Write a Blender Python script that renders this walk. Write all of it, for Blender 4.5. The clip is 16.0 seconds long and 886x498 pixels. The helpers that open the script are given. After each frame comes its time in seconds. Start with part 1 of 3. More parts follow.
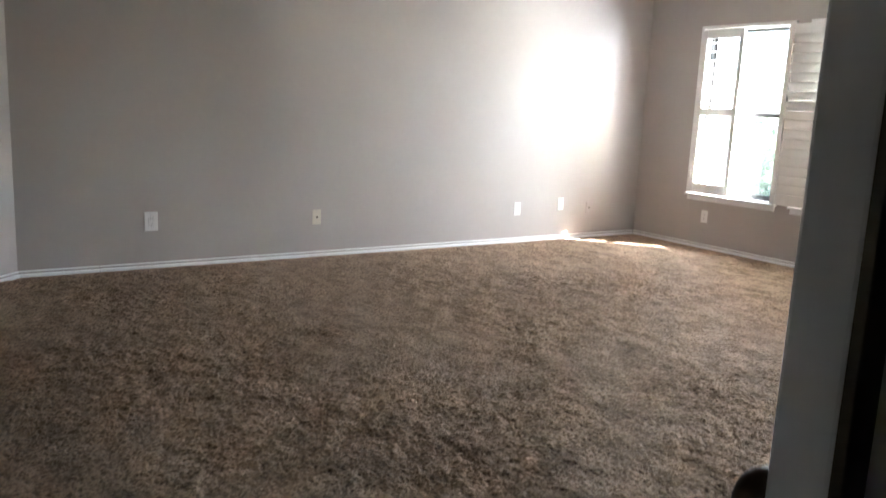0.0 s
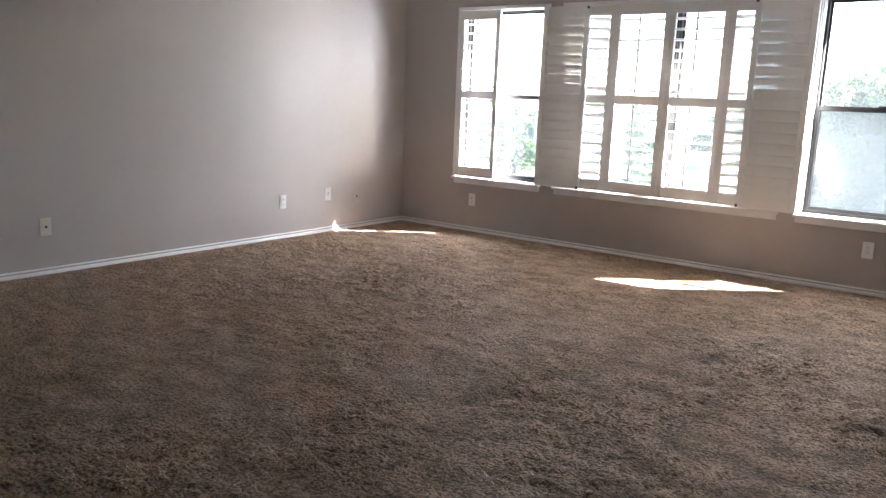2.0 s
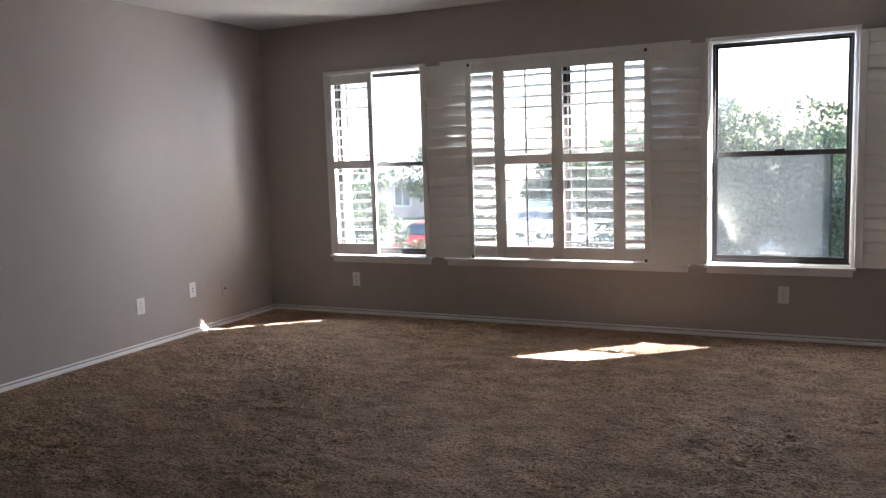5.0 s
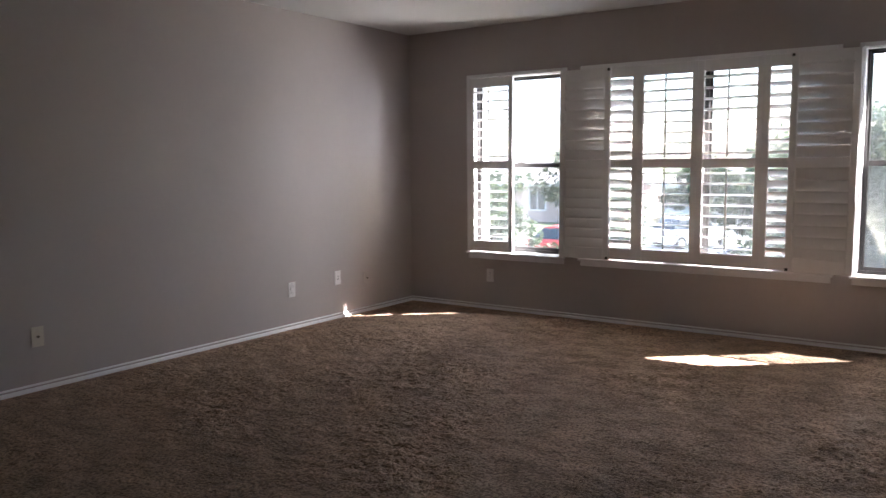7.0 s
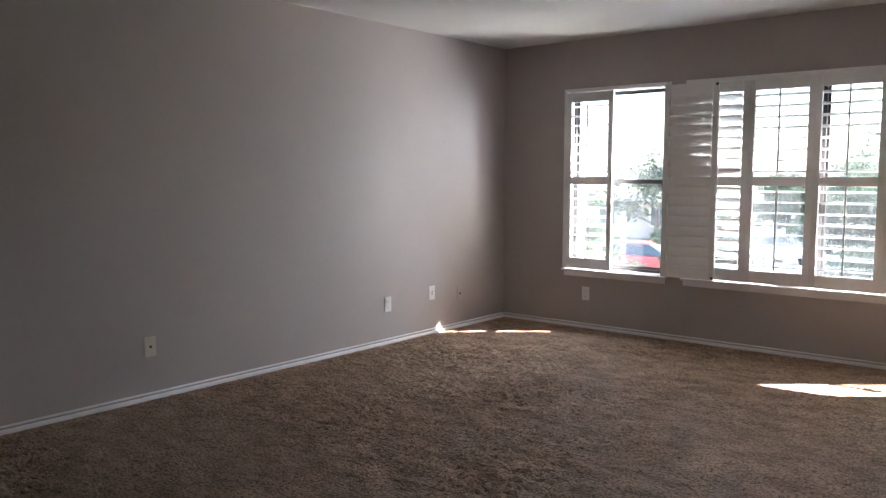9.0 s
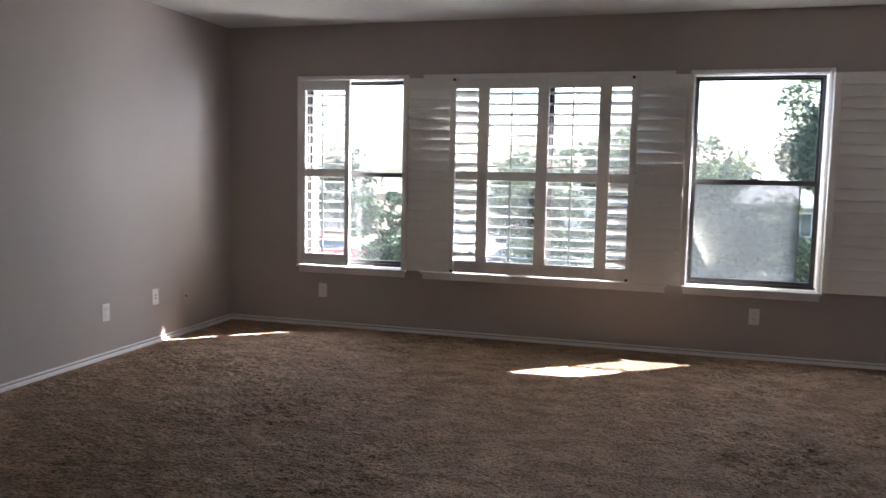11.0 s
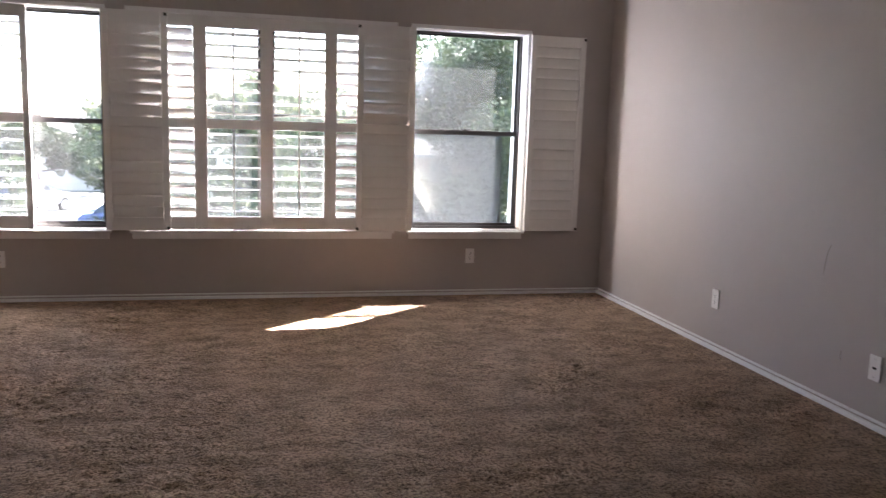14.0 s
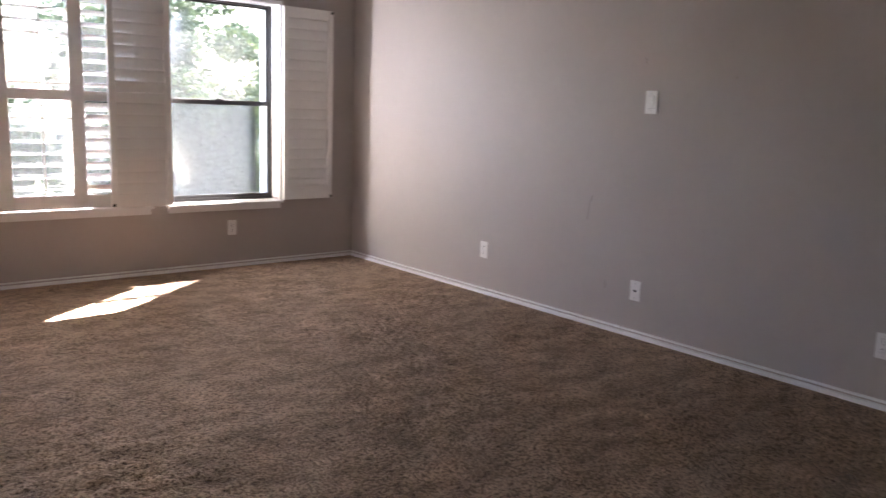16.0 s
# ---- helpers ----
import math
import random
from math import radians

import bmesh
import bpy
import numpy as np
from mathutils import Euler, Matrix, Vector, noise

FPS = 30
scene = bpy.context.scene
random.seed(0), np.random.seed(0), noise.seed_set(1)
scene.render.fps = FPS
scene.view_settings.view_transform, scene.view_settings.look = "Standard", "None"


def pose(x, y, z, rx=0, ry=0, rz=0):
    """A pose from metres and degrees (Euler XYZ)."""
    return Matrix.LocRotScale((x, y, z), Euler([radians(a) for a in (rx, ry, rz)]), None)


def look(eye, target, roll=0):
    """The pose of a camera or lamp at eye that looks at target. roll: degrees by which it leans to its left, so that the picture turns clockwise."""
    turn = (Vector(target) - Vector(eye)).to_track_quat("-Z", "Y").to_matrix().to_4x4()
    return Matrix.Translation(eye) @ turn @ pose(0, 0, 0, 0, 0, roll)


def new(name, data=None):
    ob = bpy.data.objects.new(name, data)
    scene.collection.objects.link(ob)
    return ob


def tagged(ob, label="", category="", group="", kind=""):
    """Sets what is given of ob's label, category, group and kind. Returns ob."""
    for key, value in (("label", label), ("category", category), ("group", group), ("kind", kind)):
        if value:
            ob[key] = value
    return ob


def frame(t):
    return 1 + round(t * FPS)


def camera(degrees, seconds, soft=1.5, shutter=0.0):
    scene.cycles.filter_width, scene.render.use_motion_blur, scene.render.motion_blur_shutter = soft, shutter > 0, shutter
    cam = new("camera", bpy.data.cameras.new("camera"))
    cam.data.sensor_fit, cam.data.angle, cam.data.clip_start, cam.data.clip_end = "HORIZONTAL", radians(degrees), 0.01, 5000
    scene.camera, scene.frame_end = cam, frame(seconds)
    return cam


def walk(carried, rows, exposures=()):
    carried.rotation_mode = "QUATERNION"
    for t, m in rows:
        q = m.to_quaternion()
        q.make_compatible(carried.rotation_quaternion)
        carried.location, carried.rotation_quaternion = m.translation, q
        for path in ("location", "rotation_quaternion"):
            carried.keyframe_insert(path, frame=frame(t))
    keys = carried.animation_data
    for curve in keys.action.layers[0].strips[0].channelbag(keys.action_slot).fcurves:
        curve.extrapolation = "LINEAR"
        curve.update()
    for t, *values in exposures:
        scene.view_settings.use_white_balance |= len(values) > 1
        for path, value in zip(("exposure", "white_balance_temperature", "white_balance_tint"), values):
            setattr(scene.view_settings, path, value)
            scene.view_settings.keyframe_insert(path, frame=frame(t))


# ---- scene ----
cam = camera(58.6, 16.0, soft=1.4, shutter=0.3)
PATH = [
    (0, (5.599, -6.156, 1.205), (3.97, -5.052, 0.848), 2.7),
    (0.2, (5.544, -6.098, 1.208), (3.912, -4.977, 0.926), 3.0),
    (0.4, (5.466, -6.1, 1.23), (3.854, -4.942, 0.977), 4.1),
    (0.5, (5.414, -6.098, 1.233), (3.819, -4.92, 0.972), 4.5),
    (1, (5.234, -6.128, 1.256), (3.78, -4.79, 0.943), 3.4),
    (1.5, (5.173, -6.104, 1.231), (3.959, -4.551, 0.897), 4.3),
    (2, (5.089, -6.032, 1.232), (3.907, -4.463, 0.853), 2.2),
    (2.5, (5.024, -5.917, 1.262), (3.861, -4.328, 0.914), 0.9),
    (3, (4.892, -5.826, 1.258), (3.892, -4.127, 0.917), -0.6),
    (3.5, (4.704, -5.799, 1.263), (3.88, -4.005, 0.944), -1.9),
    (4, (4.579, -5.73, 1.282), (3.736, -3.941, 0.985), -1.3),
    (4.2, (4.522, -5.693, 1.298), (3.664, -3.907, 1.025), -1.2),
    (6.3, (4.317, -5.754, 1.3), (3.5, -3.94, 1.097), -3.4),
    (6.5, (4.372, -5.8, 1.298), (3.462, -4.029, 1.104), -2.2),
    (7, (4.46, -5.884, 1.274), (3.323, -4.253, 1.059), -0.5),
    (7.5, (4.52, -5.922, 1.289), (3.287, -4.364, 1.056), -0.9),
    (8, (4.487, -5.958, 1.293), (3.207, -4.436, 1.082), -0.3),
    (8.2, (4.437, -5.973, 1.298), (3.148, -4.459, 1.087), -0.0),
    (10.3, (3.837, -5.931, 1.294), (2.812, -4.216, 1.197), 0.1),
    (10.5, (3.791, -5.909, 1.292), (2.861, -4.142, 1.181), 0.1),
    (11, (3.62, -5.939, 1.282), (3.064, -4.028, 1.089), 1.1),
    (11.5, (3.482, -5.883, 1.273), (3.011, -3.955, 1.027), 0.7),
    (12, (3.324, -5.825, 1.264), (2.962, -3.874, 1.016), 0.4),
    (12.5, (3.236, -5.819, 1.314), (3.125, -3.842, 1.033), 0.5),
    (13, (3.027, -5.885, 1.289), (3.211, -3.915, 0.995), 1.5),
    (13.5, (2.816, -5.908, 1.253), (3.113, -3.952, 0.962), 1.8),
    (14, (2.608, -5.888, 1.253), (3.059, -3.962, 0.96), 1.8),
    (14.5, (2.372, -5.879, 1.239), (3.105, -4.049, 0.902), 2.3),
    (15, (2.129, -5.831, 1.218), (2.996, -4.067, 0.847), 1.8),
    (15.5, (1.914, -5.72, 1.226), (2.89, -4.008, 0.881), 1.3),
    (16, (1.629, -5.698, 1.227), (2.882, -4.177, 0.889), 2.0),
]
walk(cam, [(t, look(eye, target, roll)) for t, eye, target, roll in PATH],
     exposures=[(0.0, 6.4, 5850, 8), (0.5, 5.8, 5750, 8), (1.0, 5.7, 5700, 8), (2.0, 5.58, 5850, 13), (3.0, 5.12, 5950, 16), (4.0, 4.74, 5950, 16), (7.0, 4.35, 6050, 19), (7.5, 4.9, 6000, 18),
                (8.0, 4.9, 5850, 15), (10.3, 4.65, 5900, 15), (11.0, 4.35, 5950, 17), (12.5, 4.42, 6050, 20), (13.5, 4.68, 6150, 21), (14.5, 4.94, 6300, 23), (16.0, 5.25, 6280, 23)])

# ---- world, sun ----
SUN_DIR = Vector((0.78, 0.64, 1.0)).normalized()
world = bpy.data.worlds.new("world")
scene.world = world
world.use_nodes = True
wn = world.node_tree.nodes
sky = wn.new("ShaderNodeTexSky")
sky.sky_type = 'NISHITA'
sky.sun_disc = False
sky.dust_density = 3.2
sky.sun_elevation = math.asin(SUN_DIR.z)
sky.sun_rotation = math.atan2(SUN_DIR.x, SUN_DIR.y)
wn["Background"].inputs["Strength"].default_value = 0.13
world.node_tree.links.new(sky.outputs[0], wn["Background"].inputs["Color"])
sun_data = bpy.data.lights.new("sun", 'SUN')
sun_data.energy, sun_data.angle, sun_data.color = 5.0, radians(0.53), (1.0, 0.95, 0.87)
sun = new("sun", sun_data)
sun.matrix_world = look(SUN_DIR * 30, (0, 0, 0))


COOL, WARM = (0.85, 0.92, 1.0), (1.0, 0.88, 0.62)


def window_lamp(name, eye, target, width, height, energy, color):
    """Daylight at a window's outer edge, as a tall narrow lamp."""
    data = bpy.data.lights.new(name, 'AREA')
    data.shape, data.size, data.size_y, data.energy, data.color = 'RECTANGLE', width, height, energy, color
    data.spread = radians(140)
    new(name, data).matrix_world = look(eye, target)


# west window: cool light down from the eastern sky, warm light up from the sunlit ground
window_lamp("window_daylight", (1.548, 0.225, 1.27), (0.4, -0.75, 1.27), 0.10, 1.30, 0.30, (1.0, 0.98, 0.96))
window_lamp("window_sky_west", (1.655, 0.50, 1.55), (0.5, -0.45, 0.75), 0.22, 0.80, 0.85, COOL)
window_lamp("window_ground_west", (1.655, 0.50, 1.0), (0.5, -0.45, 1.75), 0.22, 0.80, 0.62, WARM)
# the same at the east window
window_lamp("window_sky_east", (3.745, 0.205, 1.60), (5.294, -0.60, 0.85), 0.06, 0.62, 0.68, COOL)
window_lamp("window_ground_east", (3.745, 0.205, 0.92), (5.294, -0.60, 1.75), 0.06, 0.62, 0.80, WARM)


# ---- materials ----
def mat(name, base, rough=0.6, metal=0.0, spec=0.5):
    m = bpy.data.materials.new(name)
    m.use_nodes = True
    b = m.node_tree.nodes["Principled BSDF"]
    b.inputs["Base Color"].default_value = (*base, 1)
    b.inputs["Roughness"].default_value = rough
    b.inputs["Metallic"].default_value = metal
    b.inputs["Specular IOR Level"].default_value = spec
    return m


def noise_node(m, scale, detail=4.0, rough=0.55, stretch=None):
    n, l = m.node_tree.nodes, m.node_tree.links
    tc = n.new("ShaderNodeTexCoord")
    t = n.new("ShaderNodeTexNoise")
    t.inputs["Scale"].default_value = scale
    t.inputs["Detail"].default_value = detail
    t.inputs["Roughness"].default_value = rough
    if stretch:
        mp = n.new("ShaderNodeMapping")
        mp.inputs["Scale"].default_value = stretch
        l.new(tc.outputs["Object"], mp.inputs["Vector"])
        l.new(mp.outputs[0], t.inputs["Vector"])
    else:
        l.new(tc.outputs["Object"], t.inputs["Vector"])
    return t


def ramp(m, source, stops):
    r = m.node_tree.nodes.new("ShaderNodeValToRGB")
    el = r.color_ramp.elements
    while len(el) < len(stops):
        el.new(0.5)
    for e, (p, c) in zip(el, stops):
        e.position, e.color = p, (*c, 1)
    m.node_tree.links.new(source, r.inputs[0])
    return r.outputs[0]


def mix(m, a, b, fac, kind='MULTIPLY'):
    x = m.node_tree.nodes.new("ShaderNodeMix")
    x.data_type, x.blend_type = 'RGBA', kind
    l = m.node_tree.links
    if isinstance(fac, float):
        x.inputs["Factor"].default_value = fac
    else:
        l.new(fac, x.inputs["Factor"])
    l.new(a, x.inputs[6])
    l.new(b, x.inputs[7])
    return x.outputs[2]


def bump(m, source, strength, distance, previous=None):
    b = m.node_tree.nodes.new("ShaderNodeBump")
    b.inputs["Strength"].default_value = strength
    b.inputs["Distance"].default_value = distance
    l = m.node_tree.links
    l.new(source, b.inputs["Height"])
    if previous:
        l.new(previous, b.inputs["Normal"])
    return b.outputs[0]


def set_in(m, socket, name):
    m.node_tree.links.new(socket, m.node_tree.nodes["Principled BSDF"].inputs[name])


def grey(lo, hi):
    return [(0.3, (lo,) * 3), (0.7, (hi,) * 3)]


def tinted(base, k):
    return tuple(min(1.0, c * k) for c in base)


def painted(name, base, rough, peel_scale, peel, wear=0.06):
    """Paint with a fine orange-peel relief and faint large blotches."""
    m = mat(name, base, rough)
    big = noise_node(m, 1.3, 3.0)
    small = noise_node(m, 22.0, 3.0)
    c = ramp(m, big.outputs[0], [(0.3, tinted(base, 1 - wear)), (0.7, tinted(base, 1 + wear * 0.6))])
    c = mix(m, c, ramp(m, small.outputs[0], grey(0.965, 1.0)), 1.0)
    set_in(m, c, "Base Color")
    pe = noise_node(m, peel_scale, 2.0)
    set_in(m, bump(m, pe.outputs[0], peel, 0.004), "Normal")
    set_in(m, ramp(m, small.outputs[0], grey(rough - 0.06, rough + 0.06)), "Roughness")
    return m


M_WALL = painted("greige_wall_paint", (0.43, 0.386, 0.361), 0.62, 130.0, 0.22, 0.04)
M_CEIL = painted("ceiling_paint", (0.64, 0.63, 0.615), 0.85, 60.0, 0.55, 0.03)
M_TRIM = painted("white_trim_paint", (0.78, 0.775, 0.77), 0.38, 40.0, 0.05, 0.03)
M_SHUT = painted("white_shutter_paint", (0.77, 0.755, 0.735), 0.36, 30.0, 0.04, 0.03)
M_PLATE = painted("white_plastic", (0.82, 0.81, 0.79), 0.35, 20.0, 0.02, 0.02)
M_BEIGE = painted("almond_plastic", (0.62, 0.57, 0.47), 0.4, 20.0, 0.02, 0.03)
M_DARK = mat("dark_slot", (0.02, 0.018, 0.016), 0.5)
M_BRONZE = painted("bronze_aluminium", (0.035, 0.032, 0.03), 0.42, 40.0, 0.05, 0.1)
M_KNOB = mat("oil_rubbed_bronze", (0.045, 0.03, 0.02), 0.32, 0.9)
M_STEEL = mat("screw_steel", (0.5, 0.5, 0.48), 0.35, 1.0)
M_ALU = painted("mill_aluminium", (0.82, 0.82, 0.80), 0.3, 25.0, 0.1, 0.05)
M_ALU.node_tree.nodes["Principled BSDF"].inputs["Metallic"].default_value = 1.0
M_VENT = painted("brown_vent_enamel", (0.07, 0.048, 0.022), 0.5, 40.0, 0.05, 0.12)


def carpet_material():
    base = (0.235, 0.160, 0.105)
    m = mat("tan_cut_pile_carpet", base, 0.9, 0.0, 0.05)
    b = m.node_tree.nodes["Principled BSDF"]
    b.inputs["Sheen Weight"].default_value = 0.35
    b.inputs["Sheen Roughness"].default_value = 0.38
    b.inputs["Sheen Tint"].default_value = (1.0, 0.78, 0.60, 1)
    tread = noise_node(m, 1.3, 4.0, 0.6)
    lay = noise_node(m, 5.0, 4.0, 0.65, (1.0, 1.6, 1.0))
    scuffed = noise_node(m, 2.6, 3.0, 0.6)
    tuft = noise_node(m, 80.0, 3.0, 0.62)
    clump = noise_node(m, 34.0, 3.0, 0.6, (1.0, 1.8, 1.0))
    fibre = noise_node(m, 420.0, 2.0, 0.6)
    # how dense and upright the pile stands; shade in its gaps is coloured in
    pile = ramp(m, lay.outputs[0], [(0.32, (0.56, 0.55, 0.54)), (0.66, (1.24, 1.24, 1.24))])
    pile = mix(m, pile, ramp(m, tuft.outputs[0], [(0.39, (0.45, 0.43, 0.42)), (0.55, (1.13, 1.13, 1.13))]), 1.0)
    gap_shade = ramp(m, clump.outputs[0], [(0.38, (0.40, 0.39, 0.38)), (0.48, (1.06, 1.06, 1.06))])
    pile = mix(m, pile, gap_shade, ramp(m, scuffed.outputs[0], [(0.36, (0.3,) * 3), (0.58, (1.0,) * 3)]))
    c = ramp(m, tread.outputs[0], [(0.3, tinted(base, 0.72)), (0.7, tinted(base, 1.18))])
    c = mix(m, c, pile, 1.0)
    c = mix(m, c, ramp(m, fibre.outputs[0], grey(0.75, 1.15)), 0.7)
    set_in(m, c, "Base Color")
    n1 = bump(m, lay.outputs[0], 0.4, 0.02)
    n2 = bump(m, tuft.outputs[0], 1.0, 0.016, bump(m, clump.outputs[0], 0.6, 0.02, n1))
    n3 = bump(m, fibre.outputs[0], 0.4, 0.002, n2)
    set_in(m, n3, "Normal")
    # the fibres' own lustre
    n, l = m.node_tree.nodes, m.node_tree.links
    gl = n.new("ShaderNodeBsdfAnisotropic")
    lustre = ramp(m, fibre.outputs[0], [(0.3, (0.78, 0.58, 0.42)), (0.7, (0.9, 0.68, 0.5))])
    # the coloured-in gap shade dims the lustre too
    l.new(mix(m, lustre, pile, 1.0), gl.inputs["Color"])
    gl.inputs["Roughness"].default_value = 0.62
    l.new(n3, gl.inputs["Normal"])
    mx = n.new("ShaderNodeMixShader")
    mx.inputs[0].default_value = 0.23
    l.new(b.outputs[0], mx.inputs[1])
    l.new(gl.outputs[0], mx.inputs[2])
    l.new(mx.outputs[0], n["Material Output"].inputs[0])
    return m


M_CARPET = carpet_material()


def glass_material():
    m = bpy.data.materials.new("window_glass")
    m.use_nodes = True
    n, l = m.node_tree.nodes, m.node_tree.links
    n.clear()
    out = n.new("ShaderNodeOutputMaterial")
    tr = n.new("ShaderNodeBsdfTransparent")
    tr.inputs[0].default_value = (0.62, 0.65, 0.65, 1)
    gl = n.new("ShaderNodeBsdfGlossy")
    gl.inputs["Roughness"].default_value = 0.02
    fr = n.new("ShaderNodeFresnel")
    fr.inputs[0].default_value = 1.45
    mx = n.new("ShaderNodeMixShader")
    l.new(fr.outputs[0], mx.inputs[0])
    l.new(tr.outputs[0], mx.inputs[1])
    l.new(gl.outputs[0], mx.inputs[2])
    dust = n.new("ShaderNodeBsdfTranslucent")
    dust.inputs[0].default_value = (0.7, 0.72, 0.75, 1)
    dm = n.new("ShaderNodeMixShader")
    tc = n.new("ShaderNodeTexCoord")
    nz = n.new("ShaderNodeTexNoise")
    nz.inputs["Scale"].default_value = 4.0
    mr = n.new("ShaderNodeMapRange")
    mr.inputs["To Min"].default_value, mr.inputs["To Max"].default_value = 0.005, 0.011
    l.new(tc.outputs["Object"], nz.inputs["Vector"])
    l.new(nz.outputs[0], mr.inputs[0])
    l.new(mr.outputs[0], dm.inputs[0])
    l.new(mx.outputs[0], dm.inputs[1])
    l.new(dust.outputs[0], dm.inputs[2])
    l.new(dm.outputs[0], out.inputs[0])
    return m


def screen_material():
    """Fine grey insect mesh: mostly see-through, the threads scatter daylight."""
    m = bpy.data.materials.new("insect_screen")
    m.use_nodes = True
    n, l = m.node_tree.nodes, m.node_tree.links
    n.clear()
    out = n.new("ShaderNodeOutputMaterial")
    tr = n.new("ShaderNodeBsdfTransparent")
    df = n.new("ShaderNodeBsdfDiffuse")
    df.inputs[0].default_value = (0.09, 0.094, 0.098, 1)
    tl = n.new("ShaderNodeBsdfTranslucent")
    tl.inputs[0].default_value = (0.09, 0.094, 0.098, 1)
    a = n.new("ShaderNodeMixShader")
    a.inputs[0].default_value = 0.5
    b = n.new("ShaderNodeMixShader")
    b.inputs[0].default_value = 0.45
    l.new(df.outputs[0], a.inputs[1])
    l.new(tl.outputs[0], a.inputs[2])
    l.new(tr.outputs[0], b.inputs[1])
    l.new(a.outputs[0], b.inputs[2])
    l.new(b.outputs[0], out.inputs[0])
    return m


def lamp_glass():
    m = mat("lit_frosted_glass", (0.9, 0.85, 0.72), 0.4)
    b = m.node_tree.nodes["Principled BSDF"]
    b.inputs["Emission Color"].default_value = (1.0, 0.76, 0.34, 1)
    b.inputs["Emission Strength"].default_value = 0.05
    return m


def bulb_glow():
    m = mat("lit_bulb", (0.9, 0.85, 0.7), 0.4)
    b = m.node_tree.nodes["Principled BSDF"]
    b.inputs["Emission Color"].default_value = (1.0, 0.78, 0.45, 1)
    b.inputs["Emission Strength"].default_value = 0.6
    return m


M_GLASS, M_SCREEN, M_SHADE, M_BULB = glass_material(), screen_material(), lamp_glass(), bulb_glow()


def varied(name, base, rough, scale, amount, bump_scale=None, bump_amt=0.3):
    m = mat(name, base, rough)
    a = noise_node(m, scale, 5.0, 0.6)
    d = noise_node(m, scale * 9, 3.0, 0.6)
    c = ramp(m, a.outputs[0], [(0.3, tinted(base, 1 - amount)), (0.7, tinted(base, 1 + amount))])
    c = mix(m, c, ramp(m, d.outputs[0], grey(0.8, 1.1)), 1.0)
    set_in(m, c, "Base Color")
    if bump_scale:
        set_in(m, bump(m, noise_node(m, bump_scale).outputs[0], bump_amt, 0.02), "Normal")
    return m


def leaf_material(name, base):
    m = mat(name, base, 0.6, 0.0, 0.2)
    n, l = m.node_tree.nodes, m.node_tree.links
    gi = n.new("ShaderNodeNewGeometry")
    c = ramp(m, gi.outputs["Random Per Island"], [(0.0, tinted(base, 0.6)), (0.6, base), (1.0, tinted((base[0] * 1.3, base[1], base[2] * 0.8), 1.5))])
    set_in(m, c, "Base Color")
    tl = n.new("ShaderNodeBsdfTranslucent")
    l.new(c, tl.inputs[0])
    mx = n.new("ShaderNodeMixShader")
    mx.inputs[0].default_value = 0.28
    out = n["Material Output"]
    l.new(n["Principled BSDF"].outputs[0], mx.inputs[1])
    l.new(tl.outputs[0], mx.inputs[2])
    l.new(mx.outputs[0], out.inputs[0])
    return m


M_GRASS = varied("lawn_grass", (0.10, 0.115, 0.05), 0.9, 0.6, 0.3, 30.0, 0.8)
M_ROAD = varied("concrete_paving", (0.44, 0.42, 0.385), 0.9, 1.5, 0.2, 60.0, 0.4)
M_CONC = varied("concrete", (0.42, 0.40, 0.37), 0.85, 1.2, 0.12, 40.0, 0.3)
M_BARK = varied("bark", (0.09, 0.07, 0.055), 0.9, 6.0, 0.3, 25.0, 0.9)
M_LEAF = leaf_material("leaves", (0.064, 0.094, 0.050))
M_LEAF2 = leaf_material("pale_leaves", (0.045, 0.062, 0.034))
M_BRICK = varied("pale_brick", (0.40, 0.30, 0.25), 0.85, 3.0, 0.15, 30.0, 0.4)
M_ROOF = varied("weathered_shingles", (0.20, 0.18, 0.165), 0.9, 2.0, 0.2, 20.0, 0.5)
M_SIDE = varied("white_siding", (0.66, 0.64, 0.60), 0.6, 1.0, 0.06)
M_CAR_RED = mat("red_car_paint", (0.38, 0.03, 0.03), 0.25)
M_CAR_WHITE = mat("white_car_paint", (0.7, 0.7, 0.7), 0.25)
M_CAR_BLUE = mat("navy_car_paint", (0.03, 0.05, 0.12), 0.25)
M_TYRE = mat("tyre_rubber", (0.02, 0.02, 0.02), 0.8)
M_RIM = mat("wheel_alloy", (0.55, 0.55, 0.56), 0.3, 1.0)
M_CARGLASS = mat("car_glass", (0.03, 0.04, 0.045), 0.08)
M_HEAD = mat("car_lamp_glass", (0.75, 0.75, 0.75), 0.1)


# ---- mesh helpers ----
def box(bm, x0, x1, y0, y1, z0, z1):
    vs = [bm.verts.new((x, y, z)) for x in (x0, x1) for y in (y0, y1) for z in (z0, z1)]
    for f in ((0, 1, 3, 2), (4, 6, 7, 5), (0, 4, 5, 1), (2, 3, 7, 6), (0, 2, 6, 4), (1, 5, 7, 3)):
        bm.faces.new([vs[i] for i in f])
    return vs


def bevel(bm, width, segments=2):
    bmesh.ops.bevel(bm, geom=bm.edges[:], offset=width, segments=segments, affect='EDGES', profile=0.6)
    return bm


def boxes(*dims, edge=0.0, segments=2):
    bm = bmesh.new()
    for d in dims:
        box(bm, *d)
    return bevel(bm, edge, segments) if edge else bm


